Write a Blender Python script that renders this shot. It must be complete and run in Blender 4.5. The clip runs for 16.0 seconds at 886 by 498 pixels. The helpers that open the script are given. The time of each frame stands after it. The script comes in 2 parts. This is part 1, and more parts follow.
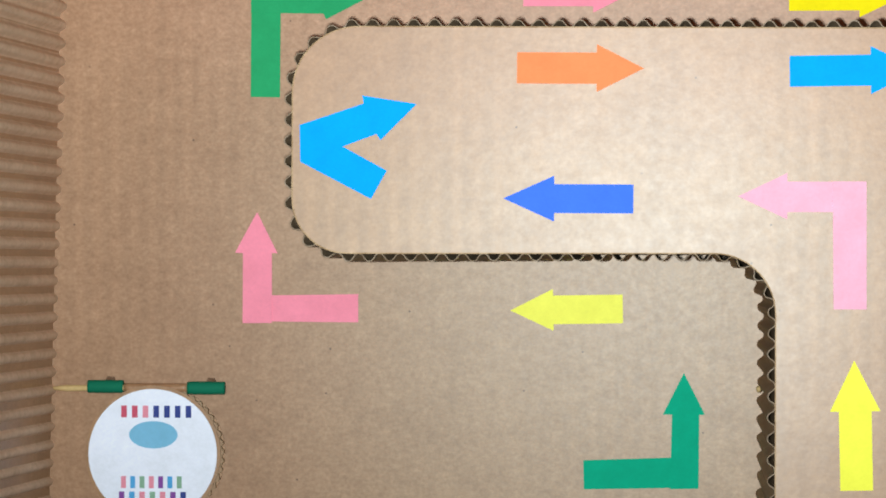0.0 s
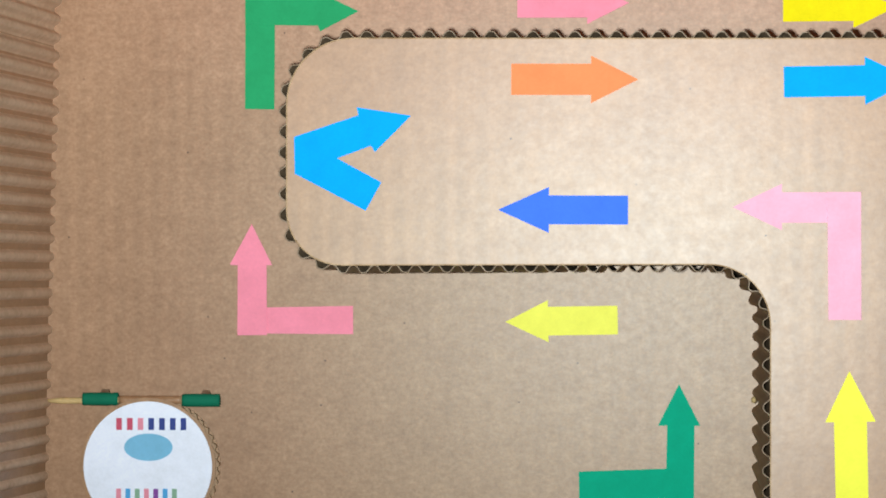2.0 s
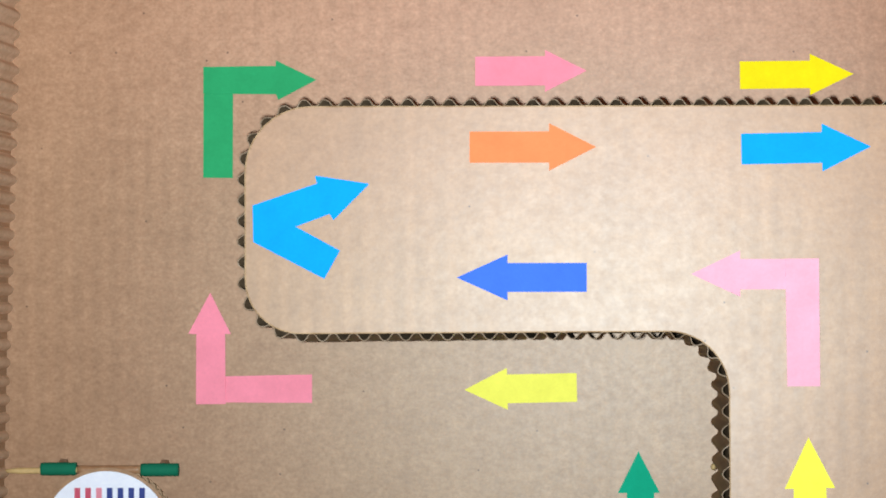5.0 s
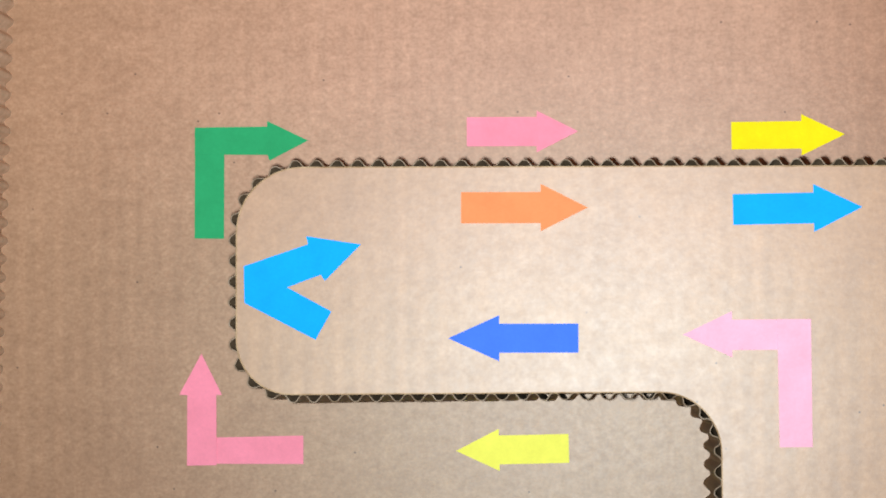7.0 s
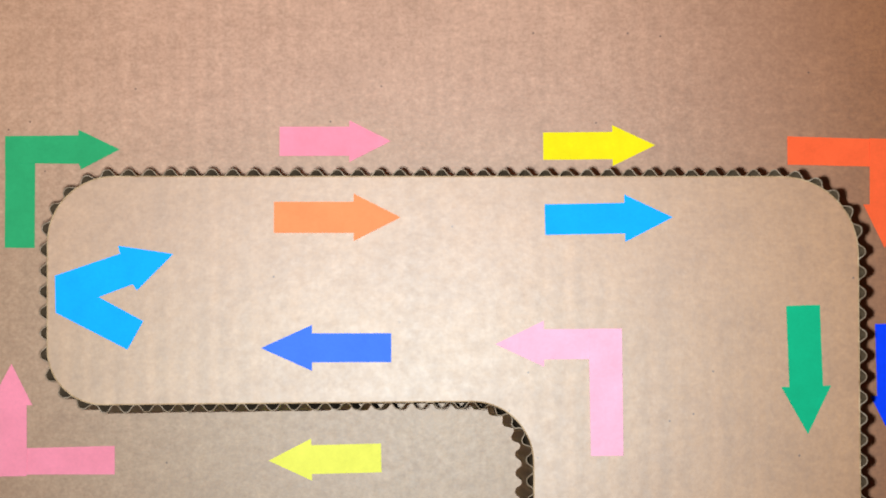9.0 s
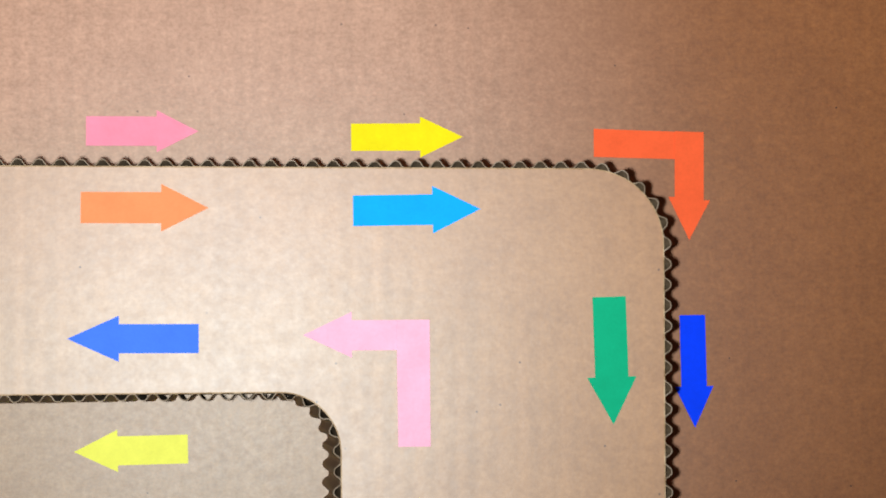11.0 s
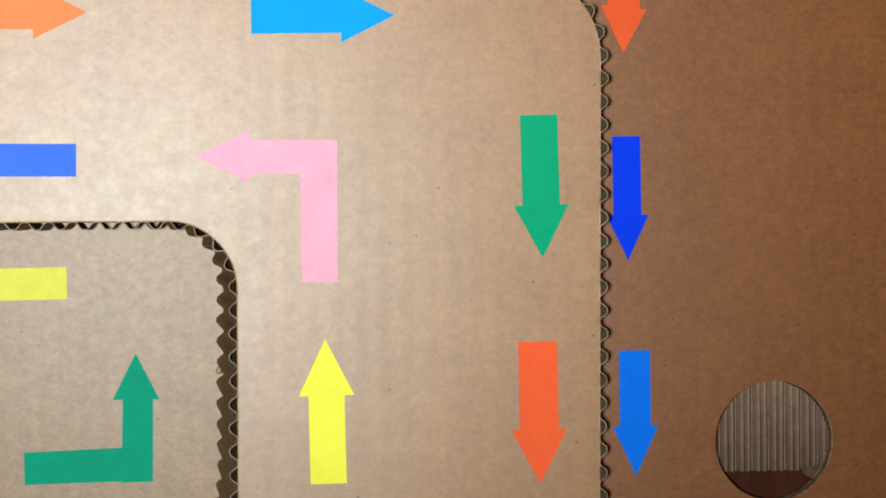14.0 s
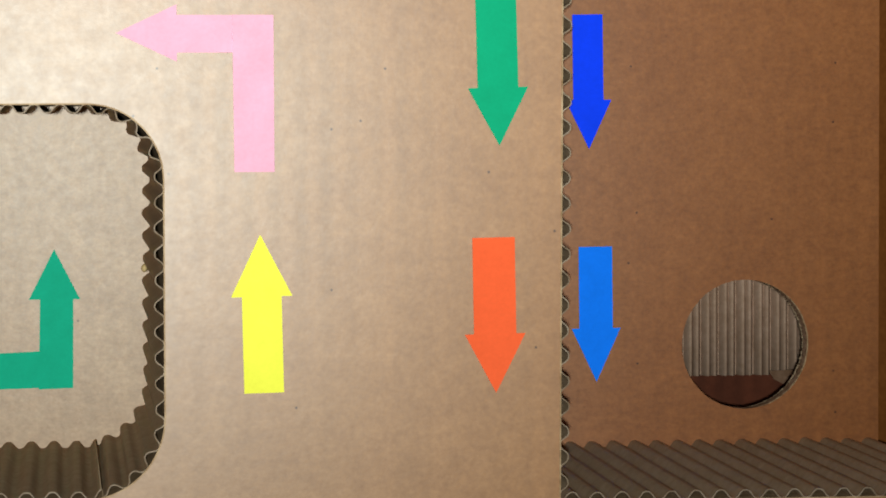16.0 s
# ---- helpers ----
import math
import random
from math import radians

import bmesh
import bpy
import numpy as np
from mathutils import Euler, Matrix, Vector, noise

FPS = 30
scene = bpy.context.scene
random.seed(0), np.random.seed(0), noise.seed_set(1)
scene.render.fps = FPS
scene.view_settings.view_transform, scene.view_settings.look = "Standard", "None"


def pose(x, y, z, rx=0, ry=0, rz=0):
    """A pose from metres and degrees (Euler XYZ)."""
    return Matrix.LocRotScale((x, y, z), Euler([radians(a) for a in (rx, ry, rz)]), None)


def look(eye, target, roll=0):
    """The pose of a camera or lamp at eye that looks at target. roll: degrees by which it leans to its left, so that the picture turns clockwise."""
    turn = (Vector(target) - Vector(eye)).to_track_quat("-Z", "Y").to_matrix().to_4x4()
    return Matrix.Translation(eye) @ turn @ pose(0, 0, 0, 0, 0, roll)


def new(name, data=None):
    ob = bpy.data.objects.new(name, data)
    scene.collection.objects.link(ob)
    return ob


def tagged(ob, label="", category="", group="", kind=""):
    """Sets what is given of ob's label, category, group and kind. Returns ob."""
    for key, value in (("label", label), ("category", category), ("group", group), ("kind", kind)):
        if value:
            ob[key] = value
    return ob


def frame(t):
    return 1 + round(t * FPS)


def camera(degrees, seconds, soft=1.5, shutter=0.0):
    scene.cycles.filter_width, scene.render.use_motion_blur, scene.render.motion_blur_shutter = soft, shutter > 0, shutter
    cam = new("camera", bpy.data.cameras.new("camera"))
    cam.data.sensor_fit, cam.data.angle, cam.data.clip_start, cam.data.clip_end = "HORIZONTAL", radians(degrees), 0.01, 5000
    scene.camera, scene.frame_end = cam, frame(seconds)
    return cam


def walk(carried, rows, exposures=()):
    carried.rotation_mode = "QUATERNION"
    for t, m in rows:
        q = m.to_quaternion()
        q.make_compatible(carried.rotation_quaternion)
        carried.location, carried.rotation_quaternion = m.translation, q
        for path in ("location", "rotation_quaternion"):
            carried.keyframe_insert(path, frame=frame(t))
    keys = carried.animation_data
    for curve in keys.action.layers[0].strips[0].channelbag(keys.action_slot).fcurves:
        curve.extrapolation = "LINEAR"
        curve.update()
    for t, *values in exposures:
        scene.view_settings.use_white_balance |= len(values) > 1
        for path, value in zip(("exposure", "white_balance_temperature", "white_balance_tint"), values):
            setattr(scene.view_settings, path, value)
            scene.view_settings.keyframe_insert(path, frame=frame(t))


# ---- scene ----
# A cardboard maze on a table, seen from above. Metres; the maze floor is z = 0.
from itertools import accumulate

# ---- camera ----
cam = camera(17.58, 16.0, soft=1.85)
ROWS = [
    # seconds, x, y, z, turn about x, y, z
    (0.0, -0.0000, -0.0004, 1.0986, 0.290, 4.637, 0.069),
    (0.5, -0.0001, -0.0004, 1.0977, 0.248, 4.778, -0.010),
    (1.0, -0.0000, -0.0005, 1.0988, 0.039, 4.600, -0.019),
    (1.5, -0.0000, -0.0004, 1.0979, 0.303, 4.443, -0.056),
    (2.0, -0.0001, -0.0005, 1.0985, 0.515, 4.528, -0.078),
    (2.5, -0.0000, -0.0004, 1.0980, 0.354, 4.337, -0.052),
    (3.0, -0.0002, -0.0007, 1.0976, 0.716, 4.016, -0.163),
    (3.5, -0.0001, -0.0006, 1.0981, 1.208, 3.857, -0.230),
    (4.0, -0.0002, -0.0007, 1.0988, 1.722, 4.102, -0.244),
    (4.2, -0.0002, -0.0007, 1.0987, 1.510, 3.960, -0.285),
    (6.5, -0.0001, -0.0006, 1.0977, 2.958, 3.607, -0.306),
    (7.0, -0.0000, -0.0005, 1.0970, 3.071, 3.551, -0.347),
    (7.5, -0.0001, -0.0006, 1.0974, 3.321, 2.759, -0.406),
    (8.0, -0.0001, -0.0006, 1.0971, 3.258, 2.056, -0.442),
    (8.5, -0.0002, -0.0005, 1.0971, 3.255, 1.033, -0.468),
    (9.0, -0.0008, -0.0004, 1.0978, 3.253, -0.235, -0.489),
    (9.5, -0.0015, -0.0003, 1.0975, 3.289, -1.267, -0.534),
    (10.0, -0.0020, -0.0003, 1.0986, 2.940, -2.698, -0.538),
    (10.2, -0.0021, -0.0002, 1.0988, 3.058, -3.122, -0.538),
    (12.3, -0.0021, 0.0000, 1.0944, 2.943, -4.911, -0.460),
    (12.5, -0.0020, 0.0004, 1.0835, 2.486, -5.055, -0.387),
    (13.0, -0.0008, 0.0011, 1.0530, 1.555, -5.570, -0.376),
    (13.5, 0.0005, 0.0017, 1.0222, 0.352, -6.190, -0.368),
    (14.0, 0.0018, 0.0016, 0.9909, -0.459, -6.228, -0.399),
    (14.5, 0.0038, 0.0014, 0.9598, -1.250, -6.465, -0.324),
    (15.0, 0.0058, 0.0002, 0.9283, -2.185, -6.908, -0.163),
    (15.5, 0.0070, -0.0003, 0.9135, -2.628, -7.188, -0.214),
    (16.0, 0.0072, -0.0003, 0.9133, -2.651, -7.506, -0.246),
]
# seconds, stops, kelvin, tint
EXPOSURES = [(0.0, 0.06, 6500, 8), (2.5, 0.08, 6500, 8.5), (3.0, 0.11, 6500, 9.5), (3.5, 0.01, 6500, 10), (4.2, 0.06, 6500, 10), (7.0, 0.12, 6500, 12),
             (10.0, 0.10, 6500, 12), (12.5, 0.09, 6540, 12), (13.5, -0.04, 6640, 10), (14.5, 0.01, 6720, 8.5), (15.0, 0.07, 6760, 8), (16.0, 0.09, 6800, 7.5)]
walk(cam, [(t, pose(x, y, z, rx, ry, rz)) for t, x, y, z, rx, ry, rz in ROWS], EXPOSURES)

# ---- light ----
world = bpy.data.worlds.new("room_light")
scene.world = world
world.use_nodes = True
world.node_tree.nodes["Background"].inputs[0].default_value = (1.0, 0.93, 0.84, 1)
world.node_tree.nodes["Background"].inputs[1].default_value = 0.045


def lamp(name, kind, m, energy, colour, **values):
    data = bpy.data.lights.new(name, kind)
    data.energy, data.color = energy, colour
    for key, value in values.items():
        setattr(data, key, value)
    ob = new(name, data)
    ob.matrix_world = m
    return ob


# the lamp beside the lens
lamp("flash_lamp", "SPOT", look((-0.012, 0.0, 1.020), (-0.024, 0.290, 0.1)), 48.5, (0.855, 0.98, 1.0),
     spot_size=radians(78), spot_blend=1.0, shadow_soft_size=0.005)

# ---- plan ----
UNIT = 0.00022       # one unit of the plan on the maze floor
WALL = 0.125         # height of the raised deck
LENS = 0.98707       # height from which the plan was drawn
MID = (1195, 465)    # the plan's point below that height


def at(u, v, z=0.0):
    """The place of the plan's point (u, v) at height z."""
    s = UNIT * (LENS - z) / LENS
    return Vector(((u - MID[0]) * s, (MID[1] - v) * s, z))


# ---- materials ----
def nodes_of(name):
    m = bpy.data.materials.new(name)
    m.use_nodes = True
    t = m.node_tree
    return m, t, t.nodes["Principled BSDF"]


def add(t, kind, **values):
    n = t.nodes.new(kind)
    for key, value in values.items():
        if key in n.inputs:
            n.inputs[key].default_value = value
        else:
            setattr(n, key, value)
    return n


def mapped(t, scale):
    c = t.nodes.new("ShaderNodeTexCoord")
    m = t.nodes.new("ShaderNodeMapping")
    m.inputs["Scale"].default_value = scale
    t.links.new(c.outputs["Object"], m.inputs["Vector"])
    return m.outputs["Vector"]


def noise_of(t, scale, detail=4.0, rough=0.6):
    n = t.nodes.new("ShaderNodeTexNoise")
    n.inputs["Scale"].default_value = 1.0
    n.inputs["Detail"].default_value = detail
    n.inputs["Roughness"].default_value = rough
    t.links.new(mapped(t, scale), n.inputs["Vector"])
    return n.outputs["Fac"]


def ramp(t, fac, stops):
    r = t.nodes.new("ShaderNodeValToRGB")
    e = r.color_ramp.elements
    while len(e) < len(stops):
        e.new(0.5)
    for slot, (where, colour) in zip(e, stops):
        slot.position, slot.color = where, (*colour, 1)
    t.links.new(fac, r.inputs["Fac"])
    return r.outputs["Color"]


def times(t, a, b, amount=1.0, blend="MULTIPLY"):
    m = t.nodes.new("ShaderNodeMix")
    m.data_type, m.blend_type = "RGBA", blend
    m.inputs[0].default_value = amount
    t.links.new(a, m.inputs[6])
    t.links.new(b, m.inputs[7])
    return m.outputs[2]


def bump(t, fac, bsdf, strength, distance):
    b = t.nodes.new("ShaderNodeBump")
    b.inputs["Strength"].default_value, b.inputs["Distance"].default_value = strength, distance
    t.links.new(fac, b.inputs["Height"])
    t.links.new(b.outputs["Normal"], bsdf.inputs["Normal"])


def kraft(name, colour, rough=0.40, shine=0.62, ribs=0.055, mottle=0.11, specks=True, board_light_tones=(), grain=0.06):
    """Kraft paper: fibres, blotches, dark specks and the faint ribs of the flutes below it."""
    m, t, p = nodes_of(name)

    def layer(scale, amount, detail=4, rough_=0.6, warm=1.25):
        return ramp(t, noise_of(t, scale, detail, rough_), [(0.3, (1 - amount, 1 - amount * warm, 1 - amount * warm * warm)),
                                                          (0.7, (1 + amount, 1 + amount * warm, 1 + amount * warm * warm))])

    base = t.nodes.new("ShaderNodeRGB")
    base.outputs[0].default_value = (*colour, 1)
    c = base.outputs[0]
    for tone, (x0, x1), (y0, y1) in board_light_tones:
        # board tone and painted light, blending in from x0 to x1 and y0 to y1
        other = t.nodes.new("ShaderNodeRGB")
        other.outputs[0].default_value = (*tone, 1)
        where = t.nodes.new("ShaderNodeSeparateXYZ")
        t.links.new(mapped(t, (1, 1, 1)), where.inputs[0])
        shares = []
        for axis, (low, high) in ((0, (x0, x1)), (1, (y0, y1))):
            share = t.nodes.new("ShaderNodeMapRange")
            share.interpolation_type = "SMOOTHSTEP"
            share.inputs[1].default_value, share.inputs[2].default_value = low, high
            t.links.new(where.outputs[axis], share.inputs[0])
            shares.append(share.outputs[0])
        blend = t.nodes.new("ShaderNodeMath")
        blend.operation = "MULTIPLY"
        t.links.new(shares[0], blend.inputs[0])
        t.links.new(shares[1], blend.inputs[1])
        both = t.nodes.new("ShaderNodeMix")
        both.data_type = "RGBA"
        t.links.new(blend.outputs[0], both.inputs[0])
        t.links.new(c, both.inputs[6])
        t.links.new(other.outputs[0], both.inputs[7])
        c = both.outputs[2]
    for one in (layer((650, 680, 650), grain, 3), layer((250, 265, 250), mottle, 5, 0.65), layer((38, 55, 38), 0.06, 4), layer((8, 7, 8), 0.05, 3), layer((260, 620, 260), grain * 0.4, 3, 0.6), layer((110, 125, 110), mottle * 0.45, 4, 0.6),
                layer((150, 3, 20), ribs * 0.6, 2, 0.5, 1.0)):
        c = times(t, c, one)
    wash = None
    if ribs:
        # the flutes below show through as faint upright bands, here more, there less
        wave = t.nodes.new("ShaderNodeTexWave")
        wave.bands_direction = "X"
        for key, value in (("Scale", 44.2), ("Distortion", 1.6), ("Detail", 2.0), ("Detail Scale", 0.6)):
            wave.inputs[key].default_value = value
        t.links.new(mapped(t, (1, 0.25, 1)), wave.inputs["Vector"])
        wash = wave.outputs["Fac"]
        band = ramp(t, wash, [(0.1, (1 - 1.3 * ribs, 1 - 1.3 * ribs, 1 - 1.5 * ribs)), (0.9, (1 + ribs, 1 + ribs, 1 + ribs))])
        laid = t.nodes.new("ShaderNodeMix")
        laid.data_type, laid.blend_type = "RGBA", "MULTIPLY"
        much = ramp(t, noise_of(t, (11, 6, 11), 2, 0.5), [(0.40, (0.1, 0.1, 0.1)), (0.62, (1, 1, 1))])
        t.links.new(much, laid.inputs[0])
        t.links.new(c, laid.inputs[6])
        t.links.new(band, laid.inputs[7])
        c = laid.outputs[2]
    if specks:
        cells = t.nodes.new("ShaderNodeTexVoronoi")
        cells.voronoi_dimensions = "2D"
        cells.inputs["Scale"].default_value = 1.0
        t.links.new(mapped(t, (62, 62, 62)), cells.inputs["Vector"])
        dot = ramp(t, cells.outputs["Distance"], [(0.008, (1, 1, 1)), (0.032, (0, 0, 0))])
        few = ramp(t, cells.outputs["Color"], [(0.74, (0, 0, 0)), (0.77, (1, 1, 1))])
        both = times(t, dot, few)
        dark = t.nodes.new("ShaderNodeMix")
        dark.data_type, dark.blend_type = "RGBA", "MULTIPLY"
        dark.inputs[7].default_value = (0.16, 0.11, 0.08, 1)
        t.links.new(both, dark.inputs[0])
        t.links.new(c, dark.inputs[6])
        c = dark.outputs[2]
    t.links.new(c, p.inputs["Base Color"])
    gloss = t.nodes.new("ShaderNodeMapRange")
    gloss.inputs[3].default_value, gloss.inputs[4].default_value = rough - 0.045, rough + 0.045
    t.links.new(noise_of(t, (300, 310, 300), 4, 0.65), gloss.inputs[0])
    t.links.new(gloss.outputs[0], p.inputs["Roughness"])
    p.inputs["Specular IOR Level"].default_value = shine
    bump(t, noise_of(t, (430, 430, 430), 4, 0.65), p, 0.08, 0.0003)
    return m


def paper(name, colour):
    m, t, p = nodes_of(name)
    base = t.nodes.new("ShaderNodeRGB")
    base.outputs[0].default_value = (*colour, 1)
    grain = ramp(t, noise_of(t, (900, 900, 900), 4, 0.7), [(0.3, (0.95, 0.95, 0.95)), (0.7, (1.03, 1.03, 1.03))])
    cloud = ramp(t, noise_of(t, (95, 95, 95), 5, 0.65), [(0.3, (0.92, 0.93, 0.93)), (0.7, (1.04, 1.05, 1.07))])
    t.links.new(times(t, times(t, base.outputs[0], grain), cloud), p.inputs["Base Color"])
    p.inputs["Roughness"].default_value = 0.6
    p.inputs["Specular IOR Level"].default_value = 0.05
    bump(t, noise_of(t, (800, 800, 800), 3, 0.6), p, 0.15, 0.0002)
    return m


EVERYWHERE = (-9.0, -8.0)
# pinker light painted into the deck's north; more orange towards the east
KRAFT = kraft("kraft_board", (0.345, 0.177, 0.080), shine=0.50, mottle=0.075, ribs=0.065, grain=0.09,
              board_light_tones=[((0.368, 0.177, 0.082), EVERYWHERE, (0.01, 0.07)), ((0.340, 0.141, 0.044), (-0.01, 0.19), EVERYWHERE)])
# brighter, pinker light painted into the floor's north; west duller, east dark brown
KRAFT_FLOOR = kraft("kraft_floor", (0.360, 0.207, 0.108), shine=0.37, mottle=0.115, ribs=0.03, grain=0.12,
                    board_light_tones=[((0.350, 0.182, 0.096), (-0.08, -0.20), EVERYWHERE), ((0.455, 0.224, 0.132), (-0.30, -0.08), (0.04, 0.13)),
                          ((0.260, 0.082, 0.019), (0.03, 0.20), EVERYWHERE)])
EDGE = kraft("fluting_edge", (0.25, 0.175, 0.12), 0.8, 0.2, 0.0, 0.3, specks=False)
FLUTE = kraft("fluting_paper", (0.37, 0.25, 0.153), 0.75, 0.25, 0.0, specks=False)
# the fluting paper again, painted paler for the light on the west wall
LIT_FLUTE = kraft("lit_fluting", (0.66, 0.45, 0.31), 0.75, 0.25, 0.0, specks=False)
CUT = kraft("cut_edge", (0.41, 0.26, 0.145), 0.8, 0.2, 0.0, 0.3, specks=False)
GREY_FLUTE = kraft("grey_fluting", (0.42, 0.265, 0.185), 0.8, 0.2, 0.0, specks=False)
TABLE = kraft("dark_wood", (0.085, 0.020, 0.008), 0.6, 0.1, 0.2, specks=False)
TORN = kraft("torn_board", (0.16, 0.085, 0.05), 0.8, 0.2, 0.0, 0.3, specks=False)
WHITE = paper("white_paper", (0.88, 0.88, 1.0))
STICK = kraft("bamboo", (0.62, 0.42, 0.19), 0.6, 0.3, 0.0, specks=False)
TAPE = paper("green_tape", (0.01, 0.16, 0.09))
GLUE = paper("dried_glue", (0.55, 0.38, 0.18))
COLOURS = {
    "orange": (0.92, 0.24, 0.09), "sky blue": (0.0, 0.33, 0.95), "blue": (0.055, 0.165, 0.80),
    "light pink": (0.90, 0.41, 0.53), "yellow": (0.95, 0.88, 0.08), "golden yellow": (0.93, 0.74, 0.005), "lemon yellow": (0.95, 0.89, 0.13),
    "green": (0.003, 0.38, 0.22), "leaf green": (0.025, 0.34, 0.13), "pink": (0.95, 0.28, 0.38), "red orange": (0.97, 0.12, 0.035),
    "deep blue": (0.0, 0.05, 0.95), "azure": (0.0, 0.20, 1.0), "grass green": (0.0, 0.35, 0.165),
}
PAPERS = {name: paper(name.replace(" ", "_") + "_paper", colour) for name, colour in COLOURS.items()}


# ---- building ----
def mesh_of(bm, name, material, smooth=False):
    bm.normal_update()
    data = bpy.data.meshes.new(name)
    for f in bm.faces:
        f.smooth = smooth
    bm.to_mesh(data)
    bm.free()
    data.materials.append(material)
    return data


def thing(name, label, category, group="", kind="", place=(0, 0, 0)):
    ob = new(name)
    ob.location = place
    ob.empty_display_size = 0.01
    return tagged(ob, label, category, group, kind)


def part(name, bm, material, parent, label="", smooth=False):
    ob = new(name, mesh_of(bm, name, material, smooth))
    ob.parent = parent
    ob.matrix_parent_inverse = Matrix.Translation(parent.location).inverted()
    return tagged(ob, label)


def single(name, bm, material, label, category, group="", kind="", smooth=False):
    return tagged(new(name, mesh_of(bm, name, material, smooth)), label, category, group, kind)


def slab(outline, low, high, holes=()):
    """A flat sheet with the given outline of (x, y), from low to high, with holes through it."""
    bm = bmesh.new()
    edges = []
    for loop in (outline, *holes):
        vs = [bm.verts.new((p[0], p[1], low)) for p in loop]
        edges += [bm.edges.new((vs[i - 1], vs[i])) for i in range(len(vs))]
    bmesh.ops.triangle_fill(bm, edges=edges, use_beauty=True)
    made = bmesh.ops.extrude_face_region(bm, geom=bm.faces[:])
    bmesh.ops.translate(bm, vec=(0, 0, high - low), verts=[g for g in made["geom"] if isinstance(g, bmesh.types.BMVert)])
    bmesh.ops.recalc_face_normals(bm, faces=bm.faces[:])
    return bm


def ribbon(path, thick, low, high, closed=False):
    """An upright band along a path of (x, y): low and high are heights."""
    n = len(path)
    left, right = [], []
    for i, p in enumerate(path):
        a, b = path[i - 1] if i or closed else p, path[(i + 1) % n] if i < n - 1 or closed else p
        d = Vector((b[0] - a[0], b[1] - a[1])).normalized()
        side = Vector((-d.y, d.x)) * thick / 2
        left.append((p[0] + side.x, p[1] + side.y))
        right.append((p[0] - side.x, p[1] - side.y))
    bm = bmesh.new()
    rings = [[bm.verts.new((*q, z)) for q, z in ((left[i], low), (left[i], high), (right[i], high), (right[i], low))] for i in range(n)]
    for i in range(n if closed else n - 1):
        a, b = rings[i], rings[(i + 1) % n]
        for j in range(4):
            bm.faces.new((a[j], b[j], b[j - 3], a[j - 3]))
        for j in range(4):
            bm.edges.get((a[j], b[j])).smooth = False
    if not closed:
        bm.faces.new(rings[0][::-1])
        bm.faces.new(rings[-1])
    bmesh.ops.recalc_face_normals(bm, faces=bm.faces[:])
    return bm


def walked(path, step):
    """Points at even steps along a path, each with its direction."""
    lengths = [0.0, *accumulate((Vector(b) - Vector(a)).length for a, b in zip(path, path[1:]))]
    out, i, n = [], 0, max(2, round(lengths[-1] / step))
    for j in range(n + 1):
        s = lengths[-1] * j / n
        while i < len(path) - 2 and lengths[i + 1] < s:
            i += 1
        a, b = Vector(path[i]), Vector(path[i + 1])
        d = (b - a).normalized()
        out.append((a + d * (s - lengths[i]), d, s))
    return out


def fluted(path, pitch, depth, side, seed=0):
    """The wave of a fluted strip along a path; side: 1 bulges to the left of the way, -1 to the right."""
    rnd = random.Random(seed)
    drift, out = 0.0, []
    size = 1.0
    for p, d, s in walked(path, pitch / 20):
        drift += rnd.uniform(-0.015, 0.015)
        size += rnd.uniform(-0.02, 0.02) + (1 - size) * 0.03
        g = 0.5 - 0.5 * math.cos(2 * math.pi * s / pitch + drift)
        w = depth * size * (0.3 * g + 0.7 * g * g * (3 - 2 * g))
        nrm = Vector((-d.y, d.x)) * side
        q = p + nrm * (w + 0.0001)
        out.append((q.x, q.y))
    return out


def rounded(corners, steps=12):
    """A path through corners of (x, y, radius), its corners rounded."""
    out = []
    for i, (x, y, r) in enumerate(corners):
        p = Vector((x, y))
        if r == 0 or i in (0, len(corners) - 1):
            out.append((x, y))
            continue
        a, b = (Vector(corners[i - 1][:2]) - p).normalized(), (Vector(corners[i + 1][:2]) - p).normalized()
        s, e = p + a * r, p + b * r
        for j in range(steps + 1):
            k = j / steps
            # an arc drawn as a conic through the corner's two ends
            w = 0.7071
            q = (s * (1 - k) ** 2 + p * (2 * w * k * (1 - k)) + e * k * k) / ((1 - k) ** 2 + 2 * w * k * (1 - k) + k * k)
            out.append((q.x, q.y))
    return out


def circle(cx, cy, r, n=64, wobble=0.0, seed=1):
    rnd = random.Random(seed)
    return [(cx + (r + rnd.uniform(-wobble, wobble)) * math.cos(2 * math.pi * i / n),
             cy + (r + rnd.uniform(-wobble, wobble)) * math.sin(2 * math.pi * i / n)) for i in range(n)]


# ---- the large structure ----
SHEET = 0.004
LEFT_TOP, LEFT_LOW = at(132.4, -329.7), at(94.9, 1029.7)   # foot of the fluted end wall
RIGHT = at(2430, 0).x
TOP = at(0, -330).y
BOTTOM = at(0, 1500).y
BASE = -0.100

tagged(new("table_top", mesh_of(slab([(-0.9, -0.7), (0.9, -0.7), (0.9, 0.7), (-0.9, 0.7)], BASE - 0.03, BASE), "table_top", TABLE)),
       "dark reddish-brown wooden table top under the maze", "table", kind="structure")
hole = circle(*at(2226.5, 808.9)[:2], 96.1 * UNIT, 72, 0.00012)
outer = [(LEFT_LOW.x - 0.02, BOTTOM), (RIGHT, BOTTOM), (RIGHT, TOP), (LEFT_TOP.x - 0.012, TOP)]
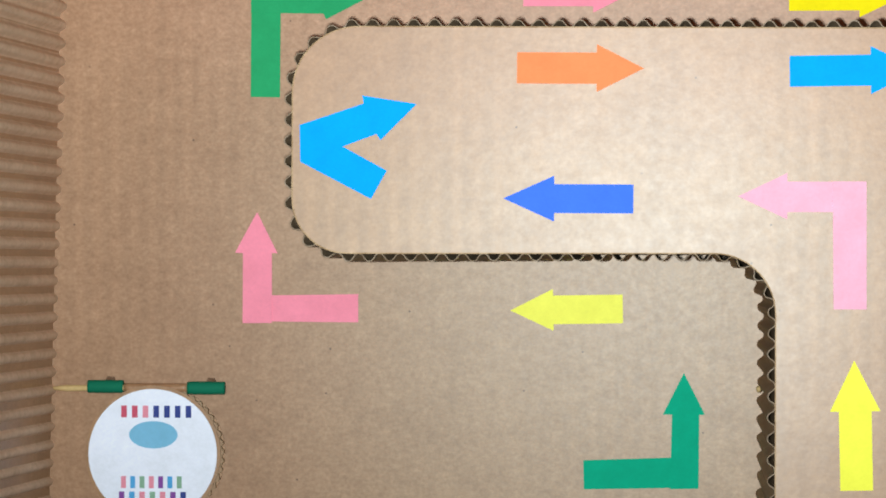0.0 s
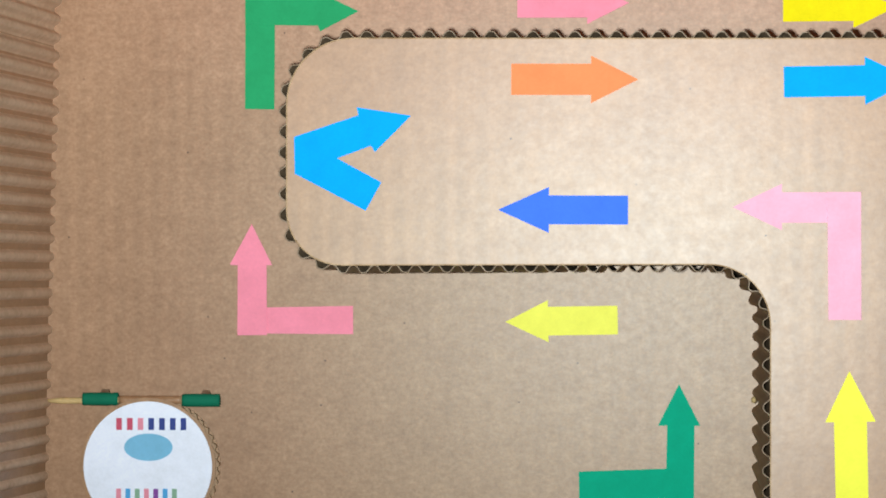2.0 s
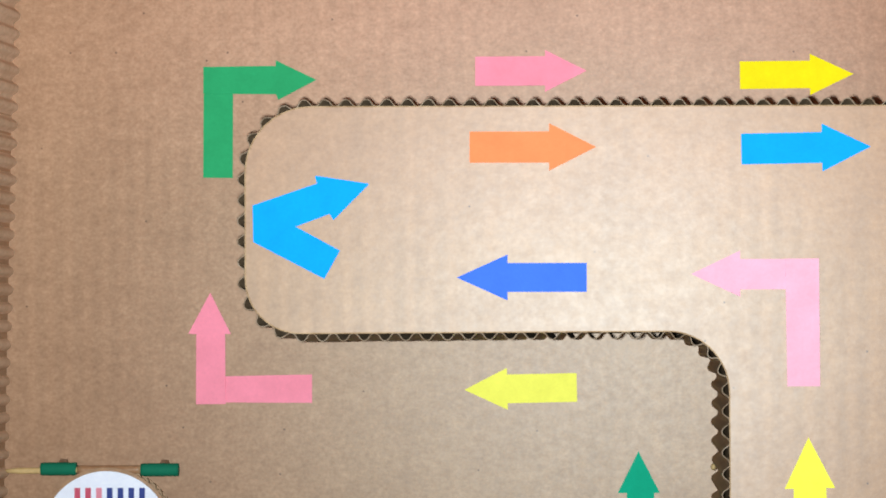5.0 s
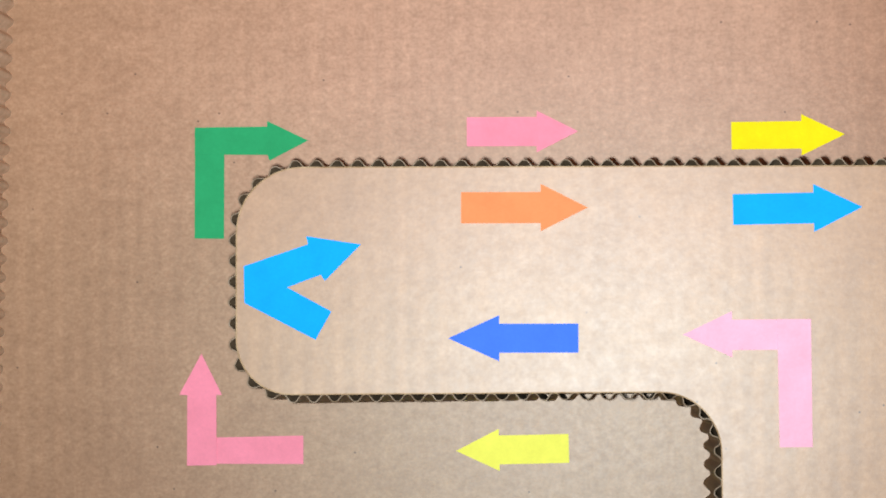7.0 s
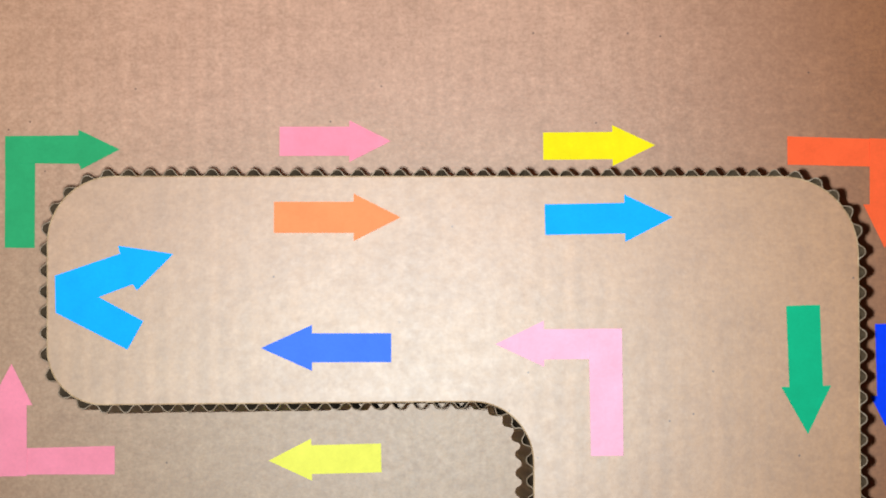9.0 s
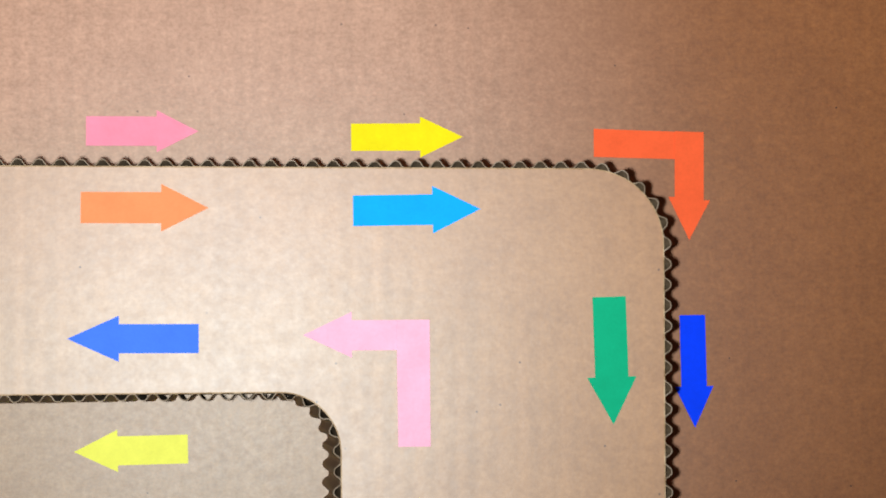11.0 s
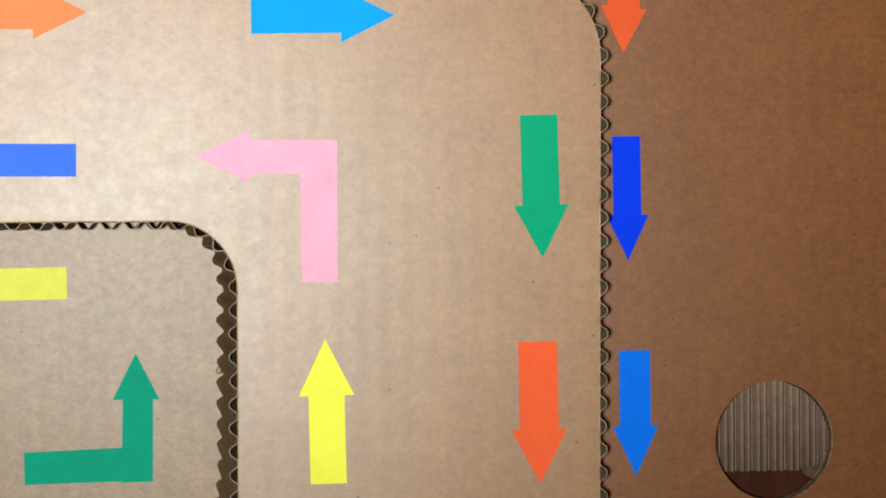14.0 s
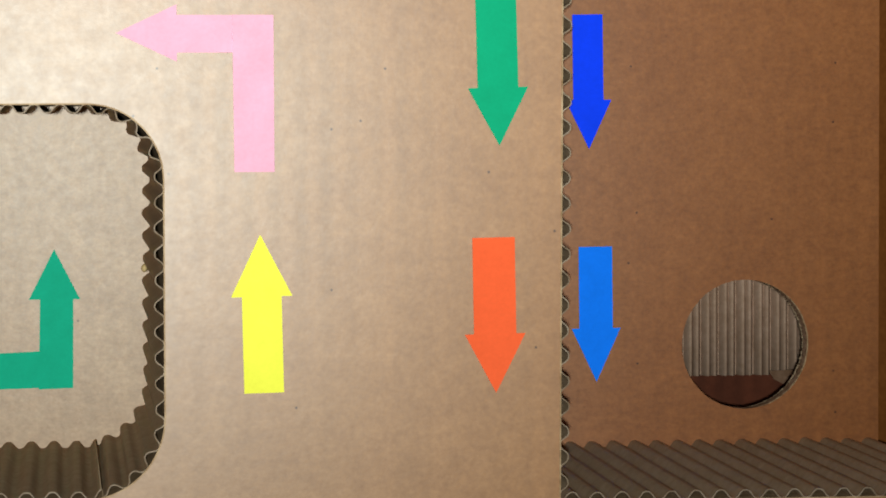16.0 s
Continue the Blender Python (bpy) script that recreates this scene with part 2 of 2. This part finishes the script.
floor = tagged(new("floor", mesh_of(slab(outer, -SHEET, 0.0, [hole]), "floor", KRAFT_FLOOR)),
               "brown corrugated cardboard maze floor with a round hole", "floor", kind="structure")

# the cut edge of the board along the hole's east side: a sloping band of crushed flutes between two pale liners
cx, cy = at(2226.5, 808.9)[:2]


def rim_band(outer, inner, high, low, rough, wave=0.0, seed=11):
    """A sloping band round the hole's east side, from the outer radius at high to the inner one at low, in plan units."""
    rnd = random.Random(seed)
    bm = bmesh.new()
    rows, n = [], 150
    for i in range(n + 1):
        q = radians(-88 + 170 * i / n)
        swell = math.sin(math.pi * i / n) ** 0.6
        r0 = 96.0 - (96.0 - outer) * swell
        r1 = 96.0 - (96.0 - inner) * swell + rnd.uniform(-rough, rough) * swell
        bend = wave * math.sin(i * 0.9) * swell
        rows.append([bm.verts.new((cx + r * UNIT * math.cos(q), cy + r * UNIT * math.sin(q), z))
                     for r, z in ((r0, high), ((r0 + r1) / 2 + bend, (high + low) / 2 + 0.0002), (r1, low), (r1 + 0.2, low - 0.0004), (r0 + 0.2, high - 0.0006))])
    for p, q in zip(rows, rows[1:]):
        for j in range(5):
            bm.faces.new((p[j], q[j], q[j - 4], p[j - 4]))
    bm.faces.new(rows[0][::-1])
    bm.faces.new(rows[-1])
    bmesh.ops.recalc_face_normals(bm, faces=bm.faces[:])
    return bm


part("cut_liner", rim_band(96.1, 94.6, -0.0002, -0.0007, 0.5), CUT, floor, "pale cut edge of the upper liner")
part("crushed_flutes", rim_band(94.8, 91.0, -0.0008, -0.0028, 0.9, 1.2, 12), TORN, floor, "brown crushed flutes of the cut")
part("torn_lip", rim_band(91.2, 90.0, -0.0029, -0.0034, 1.0, 0.0, 13), FLUTE, floor, "torn pale paper along the hole")

# ---- end wall with flutes, and the plain outer walls ----
OUTER = 0.165
end_wall = thing("wall_west", "end wall of brown cardboard covered with exposed corrugated flutes", "wall", kind="structure",
                 place=(LEFT_LOW.x, 0, 0))
a, b = LEFT_LOW, LEFT_TOP
LEAN = math.tan(radians(4))   # the end wall leans outwards, added to catch more light


def leaning(bm):
    for v in bm.verts:
        v.co.x -= LEAN * max(0.0, v.co.z)
    return bm


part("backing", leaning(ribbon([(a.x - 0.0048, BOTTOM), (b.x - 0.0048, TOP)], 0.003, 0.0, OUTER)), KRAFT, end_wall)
part("fluted_sheet", leaning(ribbon(fluted([(a.x - 0.003, a.y), (b.x - 0.003, b.y)], 0.0071, 0.0025, -1, 3), 0.0004, 0.0, OUTER)), LIT_FLUTE, end_wall,
     "bare corrugated flutes", True)
for name, ends in (("wall_east", ((RIGHT + 0.0027, BOTTOM), (RIGHT + 0.0027, TOP))), ("wall_north", ((b.x - 0.006, TOP + 0.003), (RIGHT, TOP + 0.003))),
                   ("wall_south", ((a.x - 0.02, BOTTOM - 0.003), (RIGHT, BOTTOM - 0.003)))):
    wall = ribbon(ends, 0.004, BASE, OUTER)
    if name == "wall_east":
        for v in wall.verts:
            v.co.x += 0.7 * max(0.0, v.co.z)   # it leans outwards, shaped to be as bright as the floor
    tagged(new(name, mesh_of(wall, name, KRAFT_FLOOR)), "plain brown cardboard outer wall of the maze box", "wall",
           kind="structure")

# ---- the raised deck ----
deck = thing("maze_deck", "raised brown cardboard deck with rounded corners and fluted sides", "maze deck", place=(*at(1600, 300)[:2], 0))
H1, H0 = WALL, WALL - SHEET


def top_at(u, v, r=0):
    p = at(u, v, WALL)
    return p.x, p.y, r * UNIT * (LENS - WALL) / LENS


FLANK = [top_at(118.0, 1008.1), top_at(1369.8, 1016.1, 118), top_at(1371.1, 449.1, 108), top_at(513.8, 449.5, 98), top_at(514.6, 45.0, 118),
         top_at(1950.2, 57.2, 135), top_at(1942.8, 1031.5), (RIGHT - 0.001, top_at(0.0, 1035.5)[1], 0)]
LOBE = rounded(FLANK)
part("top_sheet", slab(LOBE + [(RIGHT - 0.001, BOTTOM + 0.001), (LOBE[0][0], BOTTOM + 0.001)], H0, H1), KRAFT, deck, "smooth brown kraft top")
part("liner", ribbon([(q.x, q.y) for q, d, s in walked([(p[0], p[1]) for p in LOBE], 0.002)], 0.0004, 0.0, H1 + 0.0003), CUT, deck,
     "pale cut edge of the liner")
corner = [i for i, p in enumerate(LOBE) if (Vector(p) - Vector(top_at(1942.8, 1031.5)[:2])).length < 1e-6][0]
for way, seed in ((LOBE[:4], 5), (LOBE[3:corner + 1], 7), (LOBE[corner:], 9)):
    wave = fluted(way, 0.0071, 0.0024, 1, seed)
    strip = part("fluted_strip", ribbon(wave, 0.00035, 0.0, H1 - 0.0008), FLUTE, deck, "exposed corrugated flutes", True)
    part("cut_edge", ribbon(wave, 0.00036, H1 - 0.0008, H1 - 0.0005), EDGE, strip, "pale cut edge of the flutes")


# ---- paper arrows ----
def paper_arrow(outline, z, colour, label):
    pts = [at(u, v, z)[:2] for u, v in outline]
    base = z + 0.0002
    bm = slab(pts, base, base + 0.0003)
    return single("paper_arrow", bm, PAPERS[colour], label, "arrow", "paper arrows of the maze")


def bent_arrow(head, tail, z, colour, label, tail_over=False):
    """An arrow glued together from two strips, one over the end of the other."""
    arrow = thing("paper_arrow", label, "arrow", "paper arrows of the maze", place=at(*head[0], z + 0.0002))
    for name, outline, low in (("tail_strip", tail, 0.00052 if tail_over else 0.0002), ("head_strip", head, 0.0002 if tail_over else 0.00052)):
        part(name, slab([at(u, v, z)[:2] for u, v in outline], z + low, z + low + 0.0003), PAPERS[colour], arrow)
    return arrow


def straight(start, tip, shaft, head, length, z, colour, label):
    a, b = Vector(start), Vector(tip)
    d = (b - a).normalized()
    n = Vector((-d.y, d.x))
    c = b - d * length
    outline = [a + n * shaft / 2, c + n * shaft / 2, c + n * head / 2, b, c - n * head / 2, c - n * shaft / 2, a - n * shaft / 2]
    return paper_arrow([tuple(p) for p in outline], z, colour, label)


DECK = "on the raised deck"
FLOOR = "on the maze floor"
straight((915.4, 121.0), (1139.4, 122.8), 55, 84, 83, WALL, "orange", f"straight orange paper arrow glued {DECK}")
paper_arrow([(527.7, 221.2), (642.8, 183.2), (639.8, 169.1), (736.7, 184.5), (672.3, 248.6), (665.2, 237.5), (604.6, 259.6), (683.6, 302.8), (655.5, 352.9), (528.9, 286.7)], WALL,
            "sky blue", f"folded-back sky-blue paper arrow glued {DECK}")
straight((1121.1, 353.4), (891.2, 352.1), 51, 81, 90, WALL, "blue", f"straight mid-blue paper arrow glued {DECK}")
bent_arrow([(1391.0, 322.9), (1527.8, 323.5), (1527.8, 376.5), (1391.0, 376.6), (1391.0, 389.5), (1304.8, 348.7), (1391.0, 308.0)],
           [(1528.9, 547.3), (1471.6, 547.2), (1470.0, 322.8), (1528.8, 323.0)], WALL,
           "light pink", f"bent light-pink paper arrow of two strips glued {DECK}", tail_over=True)
straight((1512.0, 864.8), (1507.7, 637.1), 57, 88, 89, WALL, "yellow", f"straight yellow paper arrow glued {DECK}")
straight((1395.1, 129.1), (1621.4, 126.8), 54, 84, 85, WALL, "sky blue", f"straight sky-blue paper arrow glued {DECK}")
straight((1849.8, 284.8), (1855.1, 511.5), 59.5, 88, 84, WALL, "grass green", f"straight green paper arrow glued {DECK}")
straight((1845.8, 644.5), (1849.0, 870.3), 62, 89, 86, WALL, "red orange", f"straight red-orange paper arrow glued {DECK}")
straight((1103.9, 545.9), (908.0, 549.1), 50, 73, 75, 0, "lemon yellow", f"straight lemon-yellow paper arrow glued {FLOOR}")
bent_arrow([(1235.2, 857.2), (1236.5, 729.1), (1246.3, 729.1), (1210.0, 657.2), (1173.6, 729.0), (1189.3, 729.0), (1186.4, 858.6)],
           [(1036.5, 859.9), (1035.7, 809.7), (1234.5, 802.2), (1234.0, 855.6)], 0,
           "green", f"bent teal-green paper arrow of two strips glued {FLOOR}")
bent_arrow([(437.0, 572.5), (437.6, 449.6), (423.6, 448.6), (462.4, 377.2), (498.6, 449.5), (488.6, 449.5), (489.0, 571.9)],
           [(438.2, 569.0), (438.4, 524.6), (641.1, 521.2), (641.2, 570.6)], 0,
           "pink", f"bent pink paper arrow of two strips glued {FLOOR}")
bent_arrow([(451.1, 27.2), (451.4, -20.2), (579.4, -20.5), (579.3, -30.5), (651.2, 4.7), (583.7, 39.2), (579.6, 29.2)],
           [(450.5, 174.8), (451.7, -19.4), (503.8, -19.2), (502.5, 175.9)], 0,
           "leaf green", f"bent leaf-green paper arrow of two strips glued {FLOOR}")
straight((930.3, -7.4), (1124.4, -6.1), 51, 73, 72, 0, "pink", f"straight pink paper arrow glued {FLOOR}")
straight((1390.8, 5.0), (1586.8, 4.8), 48, 72, 75, 0, "golden yellow", f"straight golden-yellow paper arrow glued {FLOOR}")
bent_arrow([(2013.0, -2.1), (2011.4, 118.4), (2022.5, 118.3), (1984.8, 188.2), (1948.8, 111.8), (1959.9, 111.7), (1961.6, -4.0)],
           [(1817.9, -8.8), (2011.6, -1.4), (2010.8, 46.8), (1817.7, 40.8)], 0,
           "red orange", f"bent red-orange paper arrow of two strips glued {FLOOR}")
straight((1988.5, 320.4), (1990.9, 517.6), 45, 68, 72, 0, "deep blue", f"straight deep-blue paper arrow glued {FLOOR}")
straight((1999.8, 661.5), (2001.6, 860.9), 50, 73, 79, 0, "azure", f"straight azure-blue paper arrow glued {FLOOR}")

# ---- below the hole ----
low = BASE + 0.012
sheet = thing("corrugated_sheet", "grey-brown corrugated sheet lying below the floor hole", "cardboard", place=(*at(2228.4, 786.1)[:2], BASE))
x0, x1 = at(1990, 0, low).x, at(2490, 0, low).x
y0, y1 = at(0, 857, low).y, at(0, 560, low).y
bm = bmesh.new()
PITCH = 0.0064   # every second valley is deeper
wave = []
for i in range(721):
    k = (x1 - x0) * i / 720 / PITCH
    wave.append((x0 + (x1 - x0) * i / 720, 0.0034 * abs(math.sin(2 * math.pi * k)) ** 0.8 + 0.0011 * math.cos(2 * math.pi * k) - 0.0014))
fronts = [[bm.verts.new((x, y, low + w)) for x, w in wave] for y in (y0, y1)]
for i in range(720):
    bm.faces.new((fronts[0][i], fronts[0][i + 1], fronts[1][i + 1], fronts[1][i]))
made = bmesh.ops.extrude_face_region(bm, geom=bm.faces[:])
bmesh.ops.translate(bm, vec=(0, 0, -0.0005), verts=[g for g in made["geom"] if isinstance(g, bmesh.types.BMVert)])
bmesh.ops.recalc_face_normals(bm, faces=bm.faces[:])
part("fluted_sheet", bm, GREY_FLUTE, sheet, "", True)
part("backing", slab([(x0, y0), (x1, y0), (x1, y1), (x0, y1)], BASE, low - 0.0018), GREY_FLUTE, sheet)

c = at(2285.0, 859.1, low + 0.003)
part("torn_tab", slab([(c.x - 0.0045, c.y + 0.0018), (c.x + 0.0052, c.y + 0.0022), (c.x + 0.0040, c.y - 0.0010), (c.x + 0.0008, c.y - 0.0030),
                       (c.x - 0.0026, c.y - 0.0012)], low + 0.0024, low + 0.0029), TORN, sheet, "torn curl of paper")

# ---- round hatch with its stick hinge ----
hatch = thing("round_hatch", "round cardboard hatch with a white paper face, hinged on a stick", "hatch", place=(*at(278.3, 805.9)[:2], 0))
hx, hy = at(276.2, 803.9, 0.005)[:2]
part("disc", slab(circle(hx, hy, 120 * UNIT, 80, 0.0001), 0.0038, 0.0046), KRAFT, hatch, "brown corrugated cardboard disc")
part("lower_liner", slab(circle(hx + 6 * UNIT, hy, 120 * UNIT, 80, 0.0001), 0.0002, 0.0009), KRAFT, hatch)
wavy = [(hx + 5 * UNIT + (118 * UNIT + 0.0005 * math.sin(46 * q * math.pi / 180)) * math.cos(q * math.pi / 180),
         hy + (118 * UNIT + 0.0005 * math.sin(46 * q * math.pi / 180)) * math.sin(q * math.pi / 180)) for q in range(360)]
part("fluted_edge", ribbon(wavy, 0.0003, 0.0009, 0.0038, True), FLUTE, hatch, "open flutes of the cut edge", True)
part("paper_face", slab(circle(hx, hy, 114 * UNIT, 80), 0.0046, 0.005), WHITE, hatch, "plain white paper disc")

# bars and patches printed on the paper face
PRINT = {name: paper(name.replace(" ", "_") + "_print", colour) for name, colour in {
    "red": (0.62, 0.10, 0.16), "navy": (0.05, 0.07, 0.26), "violet": (0.25, 0.08, 0.34), "light blue": (0.10, 0.38, 0.72),
    "rose": (0.80, 0.28, 0.36), "sage": (0.26, 0.42, 0.30), "pale blue": (0.22, 0.50, 0.72)}.items()}


def bars(u, v, width, height, colours):
    """A row of upright bars in place of a line of letters."""
    step = width / len(colours)
    for i, colour in enumerate(colours):
        c = at(u - width / 2 + step * (i + 0.5), v, 0.0052)
        w, h = step * 0.26 * UNIT, height * 0.5 * UNIT
        outline = [(c.x - w, c.y - h), (c.x + w, c.y - h), (c.x + w, c.y + h), (c.x - w, c.y + h)]
        part("printed_bar", slab(outline, 0.005, 0.00515), PRINT[colour], hatch, f"{colour} printed bar")


bars(282.5, 729.2, 134, 21, ("red", "red", "rose", "navy", "navy", "navy", "navy"))
bars(274.0, 853.7, 116, 21, ("rose", "light blue", "sage", "rose", "violet", "light blue", "sage"))
bars(275.9, 879.5, 128, 18, ("violet", "light blue", "rose", "sage", "rose", "violet", "navy"))
c = at(277.4, 770.1, 0.0052)
part("printed_patch", slab([(c.x + 43 * UNIT * math.cos(q * math.pi / 20), c.y + 24 * UNIT * math.sin(q * math.pi / 20)) for q in range(40)],
                           0.005, 0.00515), PRINT["pale blue"], hatch, "plain pale-blue printed oval")


def rod(start, end, radius, n=14, taper=1.0, wobble=0.0, seed=2):
    """A round bar between two places, its end tapered."""
    rnd = random.Random(seed)
    a, b = Vector(start), Vector(end)
    d = (b - a).normalized()
    side = d.cross(Vector((0, 0, 1))).normalized()
    up = side.cross(d)
    bm = bmesh.new()
    rings, cuts = [], 12
    for i in range(cuts + 1):
        k = i / cuts
        r = radius * (taper if i == 0 else 1.0) + rnd.uniform(-wobble, wobble)
        c = a.lerp(b, k)
        rings.append([bm.verts.new(c + side * r * math.cos(2 * math.pi * j / n) + up * r * math.sin(2 * math.pi * j / n)) for j in range(n)])
    for p, q in zip(rings, rings[1:]):
        for j in range(n):
            bm.faces.new((p[j - 1], p[j], q[j], q[j - 1]))
    bm.faces.new(rings[0])
    bm.faces.new(rings[-1][::-1])
    bmesh.ops.recalc_face_normals(bm, faces=bm.faces[:])
    return bm


zs = 0.0026
part("hinge_sleeve", rod(at(226, 687, zs), at(340, 687, zs), 8.0 * UNIT, wobble=0.00008, seed=8), KRAFT_FLOOR, hatch, "brown paper rolled round the skewer", True)
part("stick", rod(at(97.2, 688.6, zs), at(400.0, 685.7, zs), 5.6 * UNIT, taper=0.5, wobble=0.00003), STICK, hatch, "pale bamboo skewer used as the hinge", True)
for u0, u1, v in ((161.2, 224.0, 685.2), (338.8, 405.0, 687.1)):
    tape = part("tape_roll", rod(at(u0, v, zs + 0.0001), at(u1, v, zs + 0.0001), 11.5 * UNIT, taper=0.97, wobble=0.00008, seed=int(u0)), TAPE, hatch,
                "green tape wound round the skewer", True)
    c = at((u0 + u1) / 2 + 8, v - 14, 0.001)
    fold = [(c.x - 9 * UNIT, c.y - 5 * UNIT), (c.x + 10 * UNIT, c.y - 5 * UNIT), (c.x + 7 * UNIT, c.y + 3 * UNIT), (c.x - 4 * UNIT, c.y + 4 * UNIT)]
    part("tape_end", slab(fold, 0.0003, 0.0022), TORN, tape, "frayed brown paper end")

# a bead of dried glue on the flutes
bm = bmesh.new()
bmesh.ops.create_uvsphere(bm, u_segments=14, v_segments=9, radius=1.0)
c = Vector((top_at(1371.1, 0)[0] - 0.0030, at(0, 685.1, 0.030).y, 0.030))
for v in bm.verts:
    v.co = (c.x + v.co.x * 0.0010, c.y + v.co.y * 0.0013, c.z + v.co.z * 0.0018)
single("glue_bead", bm, GLUE, "small amber bead of dried glue on the fluted side", "glue", smooth=True)
